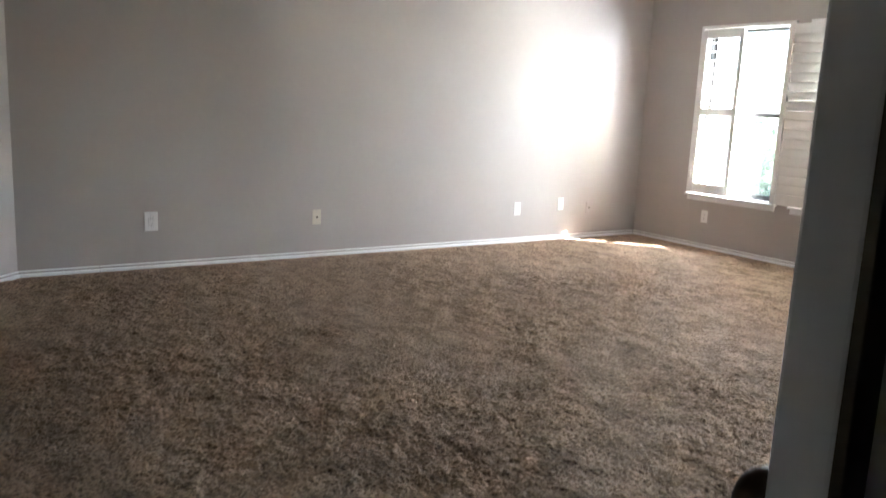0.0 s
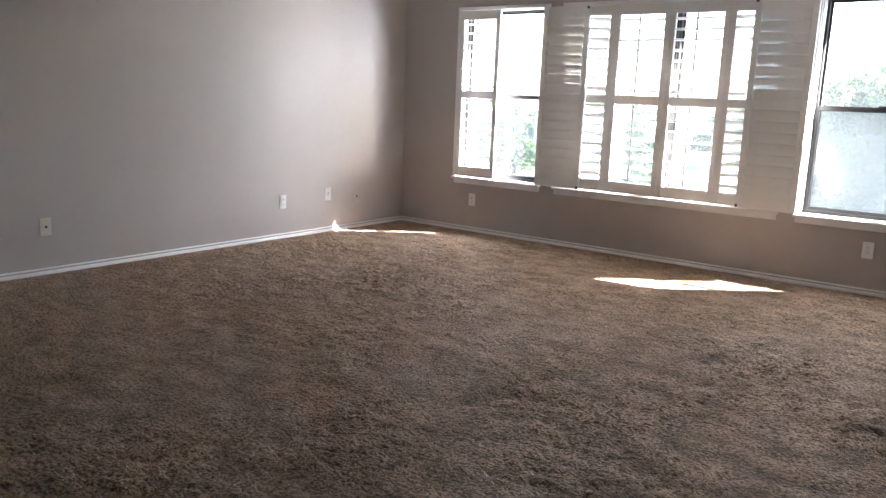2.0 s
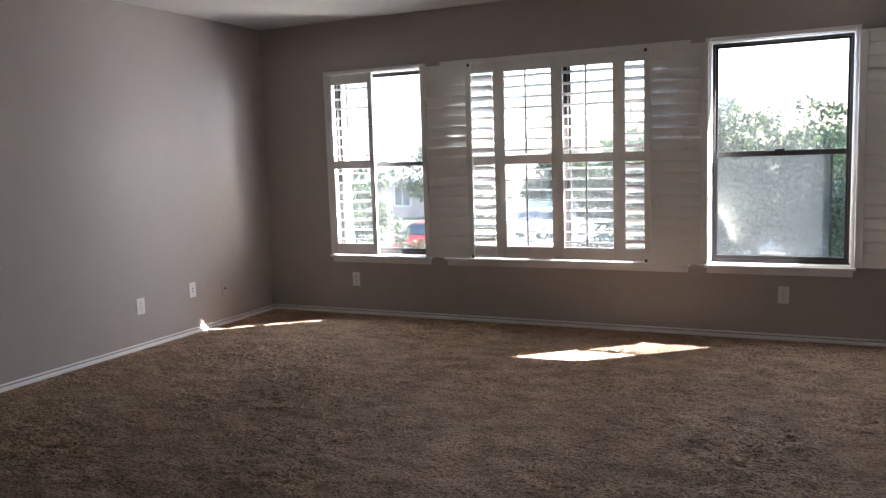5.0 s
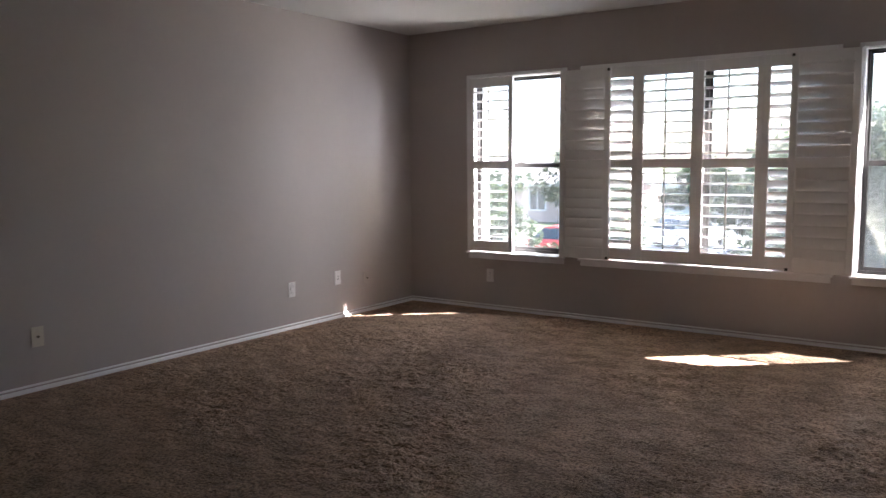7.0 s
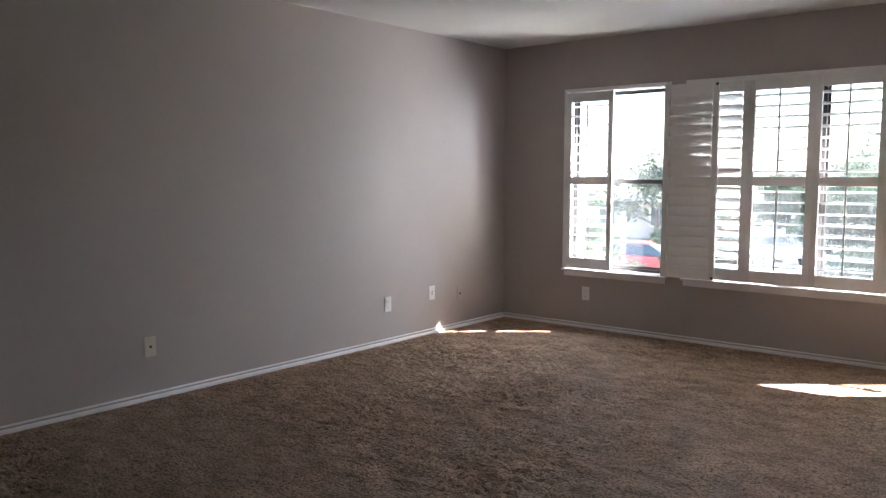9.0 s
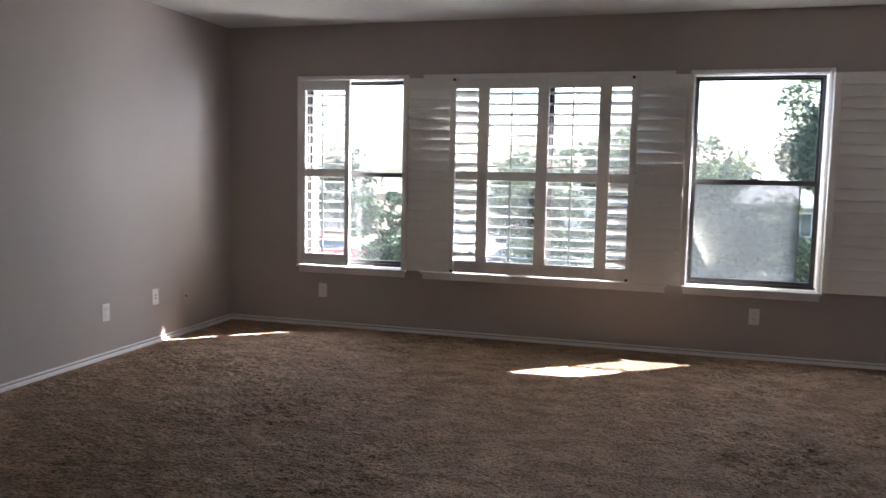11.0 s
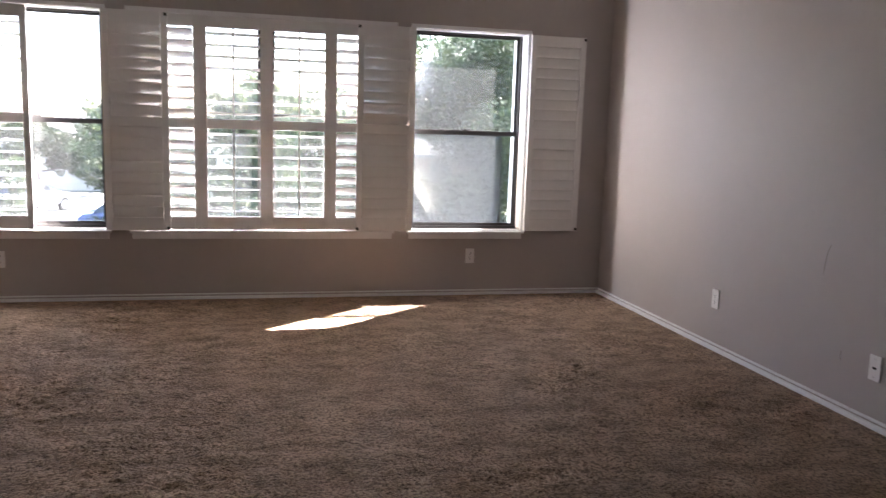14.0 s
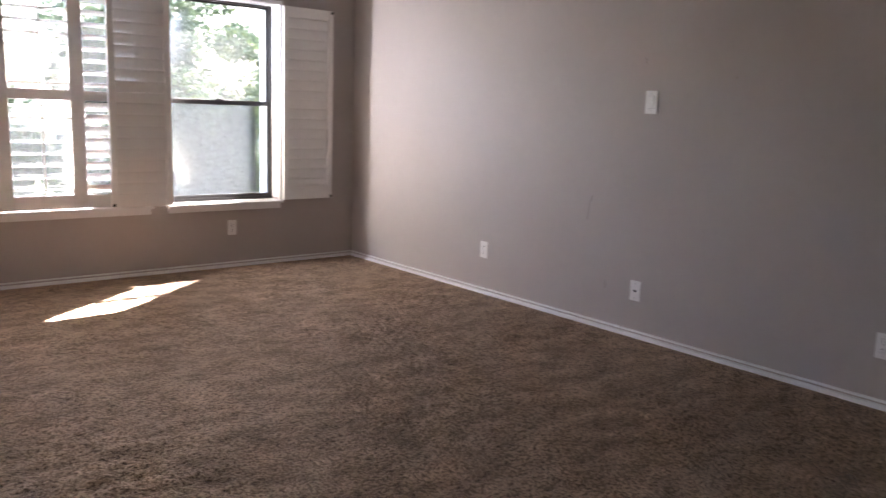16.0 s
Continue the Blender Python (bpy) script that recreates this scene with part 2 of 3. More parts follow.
def cyl(bm, p0, p1, r0, r1=None, n=16):
    p0, p1 = Vector(p0), Vector(p1)
    m = Matrix.Translation((p0 + p1) / 2) @ (p1 - p0).to_track_quat("Z", "Y").to_matrix().to_4x4()
    bmesh.ops.create_cone(bm, cap_ends=True, segments=n, radius1=r0, radius2=r0 if r1 is None else r1,
                          depth=(p1 - p0).length, matrix=m)
    return bm


def lathe(profile, n=24, cap=False):
    """A turned shape round z from (radius, z) pairs."""
    bm = bmesh.new()
    rings = [[bm.verts.new((r * math.cos(2 * math.pi * k / n), r * math.sin(2 * math.pi * k / n), z)) for k in range(n)]
             for r, z in profile]
    for a, b in zip(rings, rings[1:]):
        for k in range(n):
            bm.faces.new((a[k], a[(k + 1) % n], b[(k + 1) % n], b[k]))
    if cap:
        bm.faces.new(rings[0][::-1])
        bm.faces.new(rings[-1])
    return bm


def extrude_profile(profile, p0, p1, up=(0, 0, 1)):
    """A moulding: profile of (out, up) pairs swept straight from p0 to p1; out is to the left of the way along."""
    bm = bmesh.new()
    p0, p1, up = Vector(p0), Vector(p1), Vector(up)
    out = up.cross(p1 - p0).normalized()
    a = [bm.verts.new(p0 + out * o + up * u) for o, u in profile]
    b = [bm.verts.new(p1 + out * o + up * u) for o, u in profile]
    n = len(profile)
    for k in range(n):
        bm.faces.new((a[k], b[k], b[(k + 1) % n], a[(k + 1) % n]))
    bm.faces.new(a[::-1])
    bm.faces.new(b)
    bmesh.ops.recalc_face_normals(bm, faces=bm.faces[:])
    return bm


def mesh_of(name, bm, material, smooth=None):
    me = bpy.data.meshes.new(name)
    bm.to_mesh(me)
    bm.free()
    me.materials.append(material)
    if smooth:
        me.polygons.foreach_set("use_smooth", [True] * len(me.polygons))
        me.set_sharp_from_angle(angle=radians(smooth))
    return me


def part(name, bm, material, parent, label="", m=None, smooth=None):
    ob = new(name, bm if isinstance(bm, bpy.types.Mesh) else mesh_of(name, bm, material, smooth))
    ob.parent = parent
    if m:
        ob.matrix_basis = m
    return tagged(ob, label)


def thing(name, label, category, m=None, group="", kind=""):
    ob = new(name)
    ob.empty_display_size = 0.05
    if m:
        ob.matrix_basis = m
    return tagged(ob, label, category, group, kind)


def setting(name, bm, material, label, category, smooth=None):
    return tagged(new(name, mesh_of(name, bm, material, smooth)), label, category, kind="structure")


# ---- the room ----
W, H, BACK = 5.294, 2.44, -8.2
OUT = 0.295                     # outer face of the window wall
GROUND = -2.9
DOOR0, DOOR1, DOORH = -6.46, -4.90, 2.05

OPENINGS = [(0.668, 1.562), (1.745, 3.565), (3.725, 4.597)]
Z0, Z1 = 0.505, 2.005


def window_wall():
    bm = bmesh.new()
    edges = [-0.12] + [v for o in OPENINGS for v in o] + [W + 0.12]
    for a, b in zip(edges[0::2], edges[1::2]):
        box(bm, a, b, 0, OUT, Z0, Z1)
    box(bm, edges[0], edges[-1], 0, OUT, -0.1, Z0)
    box(bm, edges[0], edges[-1], 0, OUT, Z1, H + 0.2)
    return bm


setting("wall_north", window_wall(), M_WALL, "greige painted drywall wall with three windows", "wall")
setting("wall_west", boxes((-0.12, 0, -5.64, 0, -0.1, H + 0.2)), M_WALL, "long greige painted drywall wall with outlets", "wall")
setting("wall_east", boxes((W, W + 0.12, DOOR1, 0, -0.1, H + 0.2), (W, W + 0.12, BACK, DOOR0, -0.1, H + 0.2),
                           (W, W + 0.12, DOOR0, DOOR1, DOORH, H + 0.2)), M_WALL,
        "greige painted drywall wall with double doorway", "wall")


def corner_wall():
    bm = bmesh.new()
    d = 2.56
    low = [(0, -5.64), (d, -5.64 - d), (d - 0.17, -5.64 - d), (-0.12, -5.69), (-0.12, -5.64)]
    a = [bm.verts.new((x, y, -0.1)) for x, y in low]
    b = [bm.verts.new((x, y, H + 0.2)) for x, y in low]
    for k in range(5):
        bm.faces.new((a[k], a[(k + 1) % 5], b[(k + 1) % 5], b[k]))
    bm.faces.new(a)
    bm.faces.new(b[::-1])
    bmesh.ops.recalc_face_normals(bm, faces=bm.faces[:])
    return bm


setting("wall_southwest", corner_wall(), M_WALL, "angled greige painted drywall wall", "wall")
setting("wall_south", boxes((2.3, W + 0.12, BACK - 0.12, BACK, -0.1, H + 0.2)), M_WALL, "plain greige painted drywall wall", "wall")
setting("ceiling", boxes((-0.12, 7.2, BACK - 0.12, 0.0, H, H + 0.15)), M_CEIL, "white lightly textured drywall ceiling", "ceiling")
setting("wall_hall_east", boxes((7.0, 7.12, BACK, -4.0, -0.1, H)), M_WALL, "plain greige hall wall", "wall")
setting("wall_hall_north", boxes((W + 0.12, 7.0, -4.0, -3.88, -0.1, H)), M_WALL, "plain greige hall wall", "wall")
setting("wall_hall_south", boxes((W + 0.12, 7.12, BACK - 0.12, BACK, -0.1, H)), M_WALL, "plain greige hall wall", "wall")


def carpet_mesh():
    """Cut pile with a real uneven surface, level at the walls."""
    step = 0.0095
    xs = np.arange(-0.02, 7.02, step)
    ys = np.arange(BACK - 0.02, 0.02, step)
    X, Y = np.meshgrid(xs, ys, indexing="ij")
    rng = np.random.default_rng(4)

    def smooth_noise(cell, amp):
        gx, gy = int(7.2 / cell) + 3, int(8.5 / cell) + 3
        g = rng.uniform(-1, 1, (gx, gy))
        u, v = (X + 0.1) / cell, (Y - BACK + 0.1) / cell
        i, j = u.astype(int), v.astype(int)
        fu, fv = u - i, v - j
        fu, fv = fu * fu * (3 - 2 * fu), fv * fv * (3 - 2 * fv)
        return amp * ((g[i, j] * (1 - fu) + g[i + 1, j] * fu) * (1 - fv) + (g[i, j + 1] * (1 - fu) + g[i + 1, j + 1] * fu) * fv)

    trodden = np.clip(0.7 + smooth_noise(0.62, 0.55) + smooth_noise(0.23, 0.3), 0.2, 1.3)
    tufts = smooth_noise(0.045, 0.0048) + smooth_noise(0.026, 0.0068) + rng.uniform(-1, 1, X.shape) * 0.0018
    Z = smooth_noise(0.45, 0.002) + smooth_noise(0.11, 0.0022) + tufts * trodden
    edge = np.minimum(np.minimum(np.abs(X), np.abs(X - W)), np.abs(Y))
    calm = np.clip((edge - 0.02) / 0.12, 0.12, 1.0)
    Z = Z * calm - 0.003 * (1 - calm)
    nx, ny = X.shape
    co = np.stack([X + rng.uniform(-0.3, 0.3, X.shape) * step, Y + rng.uniform(-0.3, 0.3, X.shape) * step, Z], -1).reshape(-1, 3)
    idx = np.arange(nx * ny).reshape(nx, ny)
    q = np.stack([idx[:-1, :-1], idx[1:, :-1], idx[1:, 1:], idx[:-1, 1:]], -1).reshape(-1, 4)
    me = bpy.data.meshes.new("floor")
    me.vertices.add(len(co))
    me.vertices.foreach_set("co", co.astype(np.float32).ravel())
    me.loops.add(q.size)
    me.loops.foreach_set("vertex_index", q.astype(np.int32).ravel())
    me.polygons.add(len(q))
    me.polygons.foreach_set("loop_start", np.arange(0, q.size, 4, dtype=np.int32))
    me.polygons.foreach_set("loop_total", np.full(len(q), 4, dtype=np.int32))
    me.polygons.foreach_set("use_smooth", np.ones(len(q), dtype=bool))
    me.update(calc_edges=True)
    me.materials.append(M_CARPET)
    return me


tagged(new("floor", carpet_mesh()), "worn tan cut-pile wall-to-wall carpet", "carpet", kind="structure")
setting("subfloor", boxes((-0.12, 7.12, BACK - 0.12, OUT, -0.3, -0.02)), M_CONC, "floor slab under the carpet", "floor")

# baseboard: white shoe moulding and bead, the groove's shade between them coloured greige
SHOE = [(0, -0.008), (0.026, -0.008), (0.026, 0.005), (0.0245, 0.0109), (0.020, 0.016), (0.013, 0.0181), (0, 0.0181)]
GROOVE_SHADE = [(0, 0.0181), (0.007, 0.0181), (0.007, 0.0281), (0, 0.0281)]
BEAD = [(0, 0.0281), (0.0125, 0.0281), (0.014, 0.0302), (0.013, 0.0336), (0.009, 0.0361), (0.003, 0.0374), (0, 0.0374)]


def baseboard(name, p0, p1):
    base = thing(name, "white painted baseboard with shoe moulding", "baseboard", kind="structure")
    part("shoe_moulding", extrude_profile(SHOE, p0, p1), M_TRIM, base, smooth=40)
    part("groove_shade", extrude_profile(GROOVE_SHADE, p0, p1), M_WALL, base, "recessed groove, its shade put in as the wall's greige")
    part("bead", extrude_profile(BEAD, p0, p1), M_TRIM, base, smooth=40)


baseboard("baseboard_north", (W, 0, 0), (0, 0, 0))
baseboard("baseboard_west", (0, -0.027, 0), (0, -5.15, 0))
baseboard("baseboard_west_end", (0, -5.153, 0), (0, -5.64, 0))
baseboard("baseboard_southwest", (0.004, -5.644, 0), (2.55, -8.19, 0))
baseboard("baseboard_east", (W, DOOR1 + 0.07, 0), (W, -0.027, 0))


# ---- windows ----
def window(number, x0, x1, halves, screened):
    """A shutter frame, stool and apron inside; white returns; bronze single-hung sashes."""
    win = thing(f"window_{number}", "bronze aluminium single-hung window in a white shutter frame", "window", kind="structure")
    f = 0.028
    part("window_frame", boxes((x0 - f, x0, -0.024, 0.0, Z0 - 0.004, Z1 + f), (x1, x1 + f, -0.024, 0.0, Z0 - 0.004, Z1 + f),
                               (x0 + 0.001, x1 - 0.001, -0.024, 0.0, Z1, Z1 + f), edge=0.003), M_TRIM, win, "white painted shutter frame")
    part("jamb_liner", boxes((x0, x0 + 0.006, 0.001, 0.09, Z0 + 0.02, Z1), (x1 - 0.006, x1, 0.001, 0.09, Z0 + 0.02, Z1),
                             (x0 + 0.006, x1 - 0.006, 0.001, 0.09, Z1 - 0.006, Z1)), M_TRIM, win)
    part("outer_return", boxes((x0, x0 + 0.006, 0.163, OUT + 0.004, Z0 + 0.007, Z1), (x1 - 0.006, x1, 0.163, OUT + 0.004, Z0 + 0.007, Z1),
                               (x0 + 0.006, x1 - 0.006, 0.163, OUT + 0.004, Z1 - 0.006, Z1)), M_TRIM, win, "white painted outer return")
    part("window_sill", boxes((x0 - 0.03, x1 + 0.03, -0.043, -0.001, Z0 - 0.022, Z0 - 0.004), (x0, x1, -0.002, 0.09, Z0 - 0.018, Z0 + 0.001),
                              edge=0.004), M_TRIM, win, "white painted window stool")
    part("apron", boxes((x0 - 0.016, x1 + 0.016, -0.018, -0.001, Z0 - 0.066, Z0 - 0.0225), edge=0.004), M_TRIM, win)
    part("outer_sill", boxes((x0 + 0.002, x1 - 0.002, 0.165, OUT + 0.02, Z0 - 0.012, Z0 + 0.006), edge=0.003), M_ALU, win, "bare aluminium outer sill")
    n = len(halves)
    for a, b in halves:
        y = 0.092
        bt = Z0 + 0.002
        part("outer_frame", boxes((a, a + 0.022, y, y + 0.07, bt, Z1 - 0.002), (b - 0.022, b, y, y + 0.07, bt, Z1 - 0.002),
                                  (a + 0.022, b - 0.022, y, y + 0.07, bt, bt + 0.022), (a + 0.022, b - 0.022, y, y + 0.07, Z1 - 0.018, Z1 - 0.002),
                                  edge=0.002), M_BRONZE, win, "dark bronze window frame")
        mid = 1.252
        for name, y0, za, zb in (("lower_sash", y + 0.010, bt + 0.022, mid + 0.018), ("upper_sash", y + 0.036, mid - 0.018, Z1 - 0.018)):
            t, d = 0.016, 0.016
            sa, sb = a + 0.022, b - 0.022
            sash = part(name, boxes((sa, sa + t, y0, y0 + d, za, zb), (sb - t, sb, y0, y0 + d, za, zb),
                                    (sa + t, sb - t, y0, y0 + d, za, za + (0.034 if name == "upper_sash" else 0.024)),
                                    (sa + t, sb - t, y0, y0 + d, zb - (0.034 if name == "lower_sash" else 0.014), zb), edge=0.002),
                        M_BRONZE, win)
            pane = part("pane", boxes((sa + t - 0.004, sb - t + 0.004, y0 + 0.006, y0 + 0.010, za + 0.014, zb - 0.01)), M_GLASS, sash)
            pane.visible_shadow = False
            if name == "lower_sash":
                part("sash_lock", boxes((((sa + sb) / 2) - 0.03, ((sa + sb) / 2) + 0.03, y0 - 0.002, y0 + 0.014, zb, zb + 0.012), edge=0.003), M_BRONZE, sash)
        if screened:
            sc = part("screen_frame", boxes((a + 0.02, a + 0.035, y + 0.071, y + 0.08, bt + 0.02, mid), (b - 0.125, b - 0.115, y + 0.071, y + 0.08, bt + 0.02, mid),
                                            (a + 0.035, b - 0.125, y + 0.071, y + 0.08, bt + 0.02, bt + 0.034), (a + 0.035, b - 0.125, y + 0.071, y + 0.08, mid - 0.014, mid)), M_BRONZE, win)
            part("screen_mesh", boxes((a + 0.034, b - 0.124, y + 0.0745, y + 0.0765, bt + 0.033, mid - 0.013)), M_SCREEN, sc, "grey insect screen mesh")
    if n == 2:
        x = halves[0][1]
        part("mullion", boxes((x + 0.0005, halves[1][0] - 0.0005, 0.088, 0.17, Z0 + 0.002, Z1 - 0.002), edge=0.002), M_BRONZE, win, "dark bronze mullion")
    return win


window(1, *OPENINGS[0], [OPENINGS[0]], False)
window(2, *OPENINGS[1], [(OPENINGS[1][0], 2.63), (2.68, OPENINGS[1][1])], False)
window(3, *OPENINGS[2], [OPENINGS[2]], True)

# ---- plantation shutters ----
PANEL_H, STILE, THICK = 1.491, 0.044, 0.027
TOP_RAIL, MID_RAIL, BOT_RAIL = 0.078, 0.066, 0.092
PITCH, LOUVRES = 0.0784, 8


def louvre_mesh(length):
    bm = bmesh.new()
    n = 12
    ends = []
    for x in (-length / 2, length / 2):
        ends.append([bm.verts.new((x, 0.0435 * math.cos(2 * math.pi * k / n), 0.0058 * math.sin(2 * math.pi * k / n))) for k in range(n)])
    for k in range(n):
        bm.faces.new((ends[0][k], ends[0][(k + 1) % n], ends[1][(k + 1) % n], ends[1][k]))
    bm.faces.new(ends[0][::-1])
    bm.faces.new(ends[1])
    bmesh.ops.recalc_face_normals(bm, faces=bm.faces[:])
    return mesh_of("louvre", bm, M_SHUT, smooth=60)


LOUVRE_MESH = {}


def shutter(width, m, low, high, label, catches=(), rod=True, hinged=0):
    """One hinged panel; low and high are the louvre tilts (degrees from flat) below and above the mid rail."""
    sh = thing("shutter_panel", label, "shutter", m, "plantation shutters")
    w = width / 2
    split = BOT_RAIL + LOUVRES * PITCH
    t = THICK / 2
    for sx in (-w, w - STILE):
        part("stile", boxes((sx, sx + STILE, -t, t, 0, PANEL_H), edge=0.003), M_SHUT, sh)
    for name, a, b in (("bottom_rail", 0, BOT_RAIL), ("mid_rail", split, split + MID_RAIL), ("top_rail", PANEL_H - TOP_RAIL, PANEL_H)):
        part(name, boxes((-w + STILE + 0.0005, w - STILE - 0.0005, -t + 0.001, t - 0.001, a, b), edge=0.003), M_SHUT, sh)
    ln = round(width - 2 * STILE - 0.004, 4)
    if ln not in LOUVRE_MESH:
        LOUVRE_MESH[ln] = louvre_mesh(ln)
    rng = random.Random(round(width * 1000 + low * 7 + high * 3))
    for base, tilt in ((BOT_RAIL, low), (split + MID_RAIL, high)):
        for k in range(LOUVRES):
            z = base + (k + 0.5) * PITCH
            part("louvre", LOUVRE_MESH[ln], M_SHUT, sh, m=pose(0, 0, z, tilt + rng.uniform(-1.5, 1.5)))
        c, s = math.cos(radians(tilt)), math.sin(radians(tilt))
        y = -0.0435 * c - 0.006
        z0 = base + 0.5 * PITCH - 0.0435 * s
        if rod:
            part("tilt_rod", boxes((-0.006, 0.006, y - 0.007, y + 0.005, z0 - 0.03, z0 + (LOUVRES - 1) * PITCH + 0.03), edge=0.002), M_SHUT, sh)
    for hz in (0.17, PANEL_H / 2, PANEL_H - 0.17) if hinged else ():
        part("hinge", boxes((hinged * w - 0.011, hinged * w + 0.011, -t - 0.003, -t + 0.0005, hz - 0.032, hz + 0.032),
                            (hinged * w - 0.0035, hinged * w + 0.0035, -t - 0.008, -t - 0.001, hz - 0.032, hz + 0.032), edge=0.001, segments=1), M_SHUT, sh, "small white painted hinge")
    for sx, sz in catches:
        part("magnet_catch", boxes((sx * (w - 0.012) - 0.010, sx * (w - 0.012) + 0.010, t, t + 0.004, sz - 0.010, sz + 0.010), edge=0.001), M_DARK, sh, "dark metal magnet plate")
    return sh


BASE_Z = Z0 + 0.003
IN_Y, FOLD_Y = -0.0165, -0.070
OPEN_LABEL = "white wooden plantation shutter panel closed in its window frame, louvres open"
FOLD_LABEL = "white wooden plantation shutter panel folded back against the wall, louvres closed"
ENDS = ((1, 0.016), (1, PANEL_H - 0.016))
ENDS_M = ((-1, 0.016), (-1, PANEL_H - 0.016))
shutter(0.432, pose(0.888, IN_Y, BASE_Z), -3, -4, OPEN_LABEL, hinged=-1)
for k, (lo, hi) in enumerate(((-42, -37), (-7, -7), (-7, -7), (-40, -16))):
    shutter(0.4545, pose(1.747 + 0.4545 * (k + 0.5), IN_Y, BASE_Z), lo, hi, OPEN_LABEL, hinged=(-1, 0, 0, 1)[k])
shutter(0.425, pose(1.783, FOLD_Y, BASE_Z, 0, 0, 180), -81, 66, FOLD_LABEL, catches=ENDS_M)
shutter(0.425, pose(3.509, FOLD_Y, BASE_Z, 0, 0, 180), -80, 64, FOLD_LABEL, catches=ENDS)
shutter(0.440, pose(4.835, FOLD_Y + 0.02, BASE_Z, 0, 0, 180), -80, -80, FOLD_LABEL, catches=ENDS_M)


# ---- doorway ----
def door_leaf():
    y0, y1, x0, x1 = -5.676, -4.925, 5.304, 5.348
    d = thing("door_1", "white painted panel door leaf standing closed, dark bronze knob", "door", kind="structure")
    rails = [(0.012, 0.24), (0.86, 1.02), (1.50, 1.60), (1.90, 2.035)]
    yc = (y0 + y1) / 2
    core = [(x0, x1, y0, y0 + 0.11, 0.012, 2.035), (x0, x1, y1 - 0.11, y1, 0.012, 2.035)]
    core += [(x0 + 0.001, x1 - 0.001, y0 + 0.11, y1 - 0.11, a, b) for a, b in rails]
    core += [(x0, x1, yc - 0.05, yc + 0.05, a[1], b[0]) for a, b in zip(rails, rails[1:])]
    part("leaf", boxes(*core, edge=0.003), M_TRIM, d)
    for (a, b) in zip(rails, rails[1:]):
        for s, e in ((y0 + 0.11, yc - 0.05), (yc + 0.05, y1 - 0.11)):
            part("door_panel", boxes((x0 + 0.010, x1 - 0.010, s, e, a[1], b[0]),
                                     (x0 + 0.004, x1 - 0.004, s + 0.03, e - 0.03, a[1] + 0.03, b[0] - 0.03), edge=0.003), M_TRIM, d)
    # brown strip added to draw the shadow line along the leaf's edge
    part("edge_shadow_strip", boxes((x1 + 0.0005, x1 + 0.009, y0 - 0.002, y0 + 0.03, 0.012, 2.035), edge=0.002), M_VENT, d, "brown strip standing in for the shadow line at the leaf's edge")
    for side in (-1, 1):
        x = x0 if side < 0 else x1
        m = Matrix.Translation((x, -5.605, 0.905)) @ Matrix.Rotation(radians(90 * side), 4, 'Y')
        part("knob", lathe([(0.033, 0), (0.033, 0.004), (0.028, 0.009), (0.012, 0.012), (0.011, 0.026), (0.020, 0.032), (0.027, 0.041),
                            (0.0275, 0.050), (0.022, 0.058), (0.008, 0.061), (0.001, 0.061)], 24, True), M_KNOB, d, "dark bronze door knob", m, smooth=40)
    part("latch_plate", boxes((x0 + 0.010, x1 - 0.010, y0 - 0.0012, y0 - 0.0002, 0.875, 0.935)), M_KNOB, d)


door_leaf()
J = 0.018
setting("trim_door", boxes((W - 0.001, W + 0.121, DOOR1 - J, DOOR1 - 0.0005, 0.0, DOORH - 0.0005), (W - 0.001, W + 0.121, DOOR0 + 0.0005, DOOR0 + J, 0.0, DOORH - 0.0005),
                           (W - 0.001, W + 0.121, DOOR0 + J, DOOR1 - J, DOORH - 0.015, DOORH - 0.0005),
                           (W - 0.016, W - 0.0012, DOOR1 - 0.006, DOOR1 + 0.055, 0.0, DOORH + 0.055), (W - 0.016, W - 0.0012, DOOR0 - 0.055, DOOR0 + 0.006, 0.0, DOORH + 0.055),
                           (W - 0.016, W - 0.0012, DOOR0 + 0.006, DOOR1 - 0.006, DOORH - 0.006, DOORH + 0.055), edge=0.002), M_TRIM,
        "white painted door jamb and casing", "door trim")


# ---- wall plates ----
def round_rect(w, h, d, edge):
    return boxes((-w / 2, w / 2, -d, 0, -h / 2, h / 2), edge=edge, segments=3)


def screw(parent, z, y):
    bm = cyl(bmesh.new(), (0, y, z), (0, y - 0.0012, z), 0.0032, 0.0028, 10)
    part("screw", bm, M_STEEL, parent)


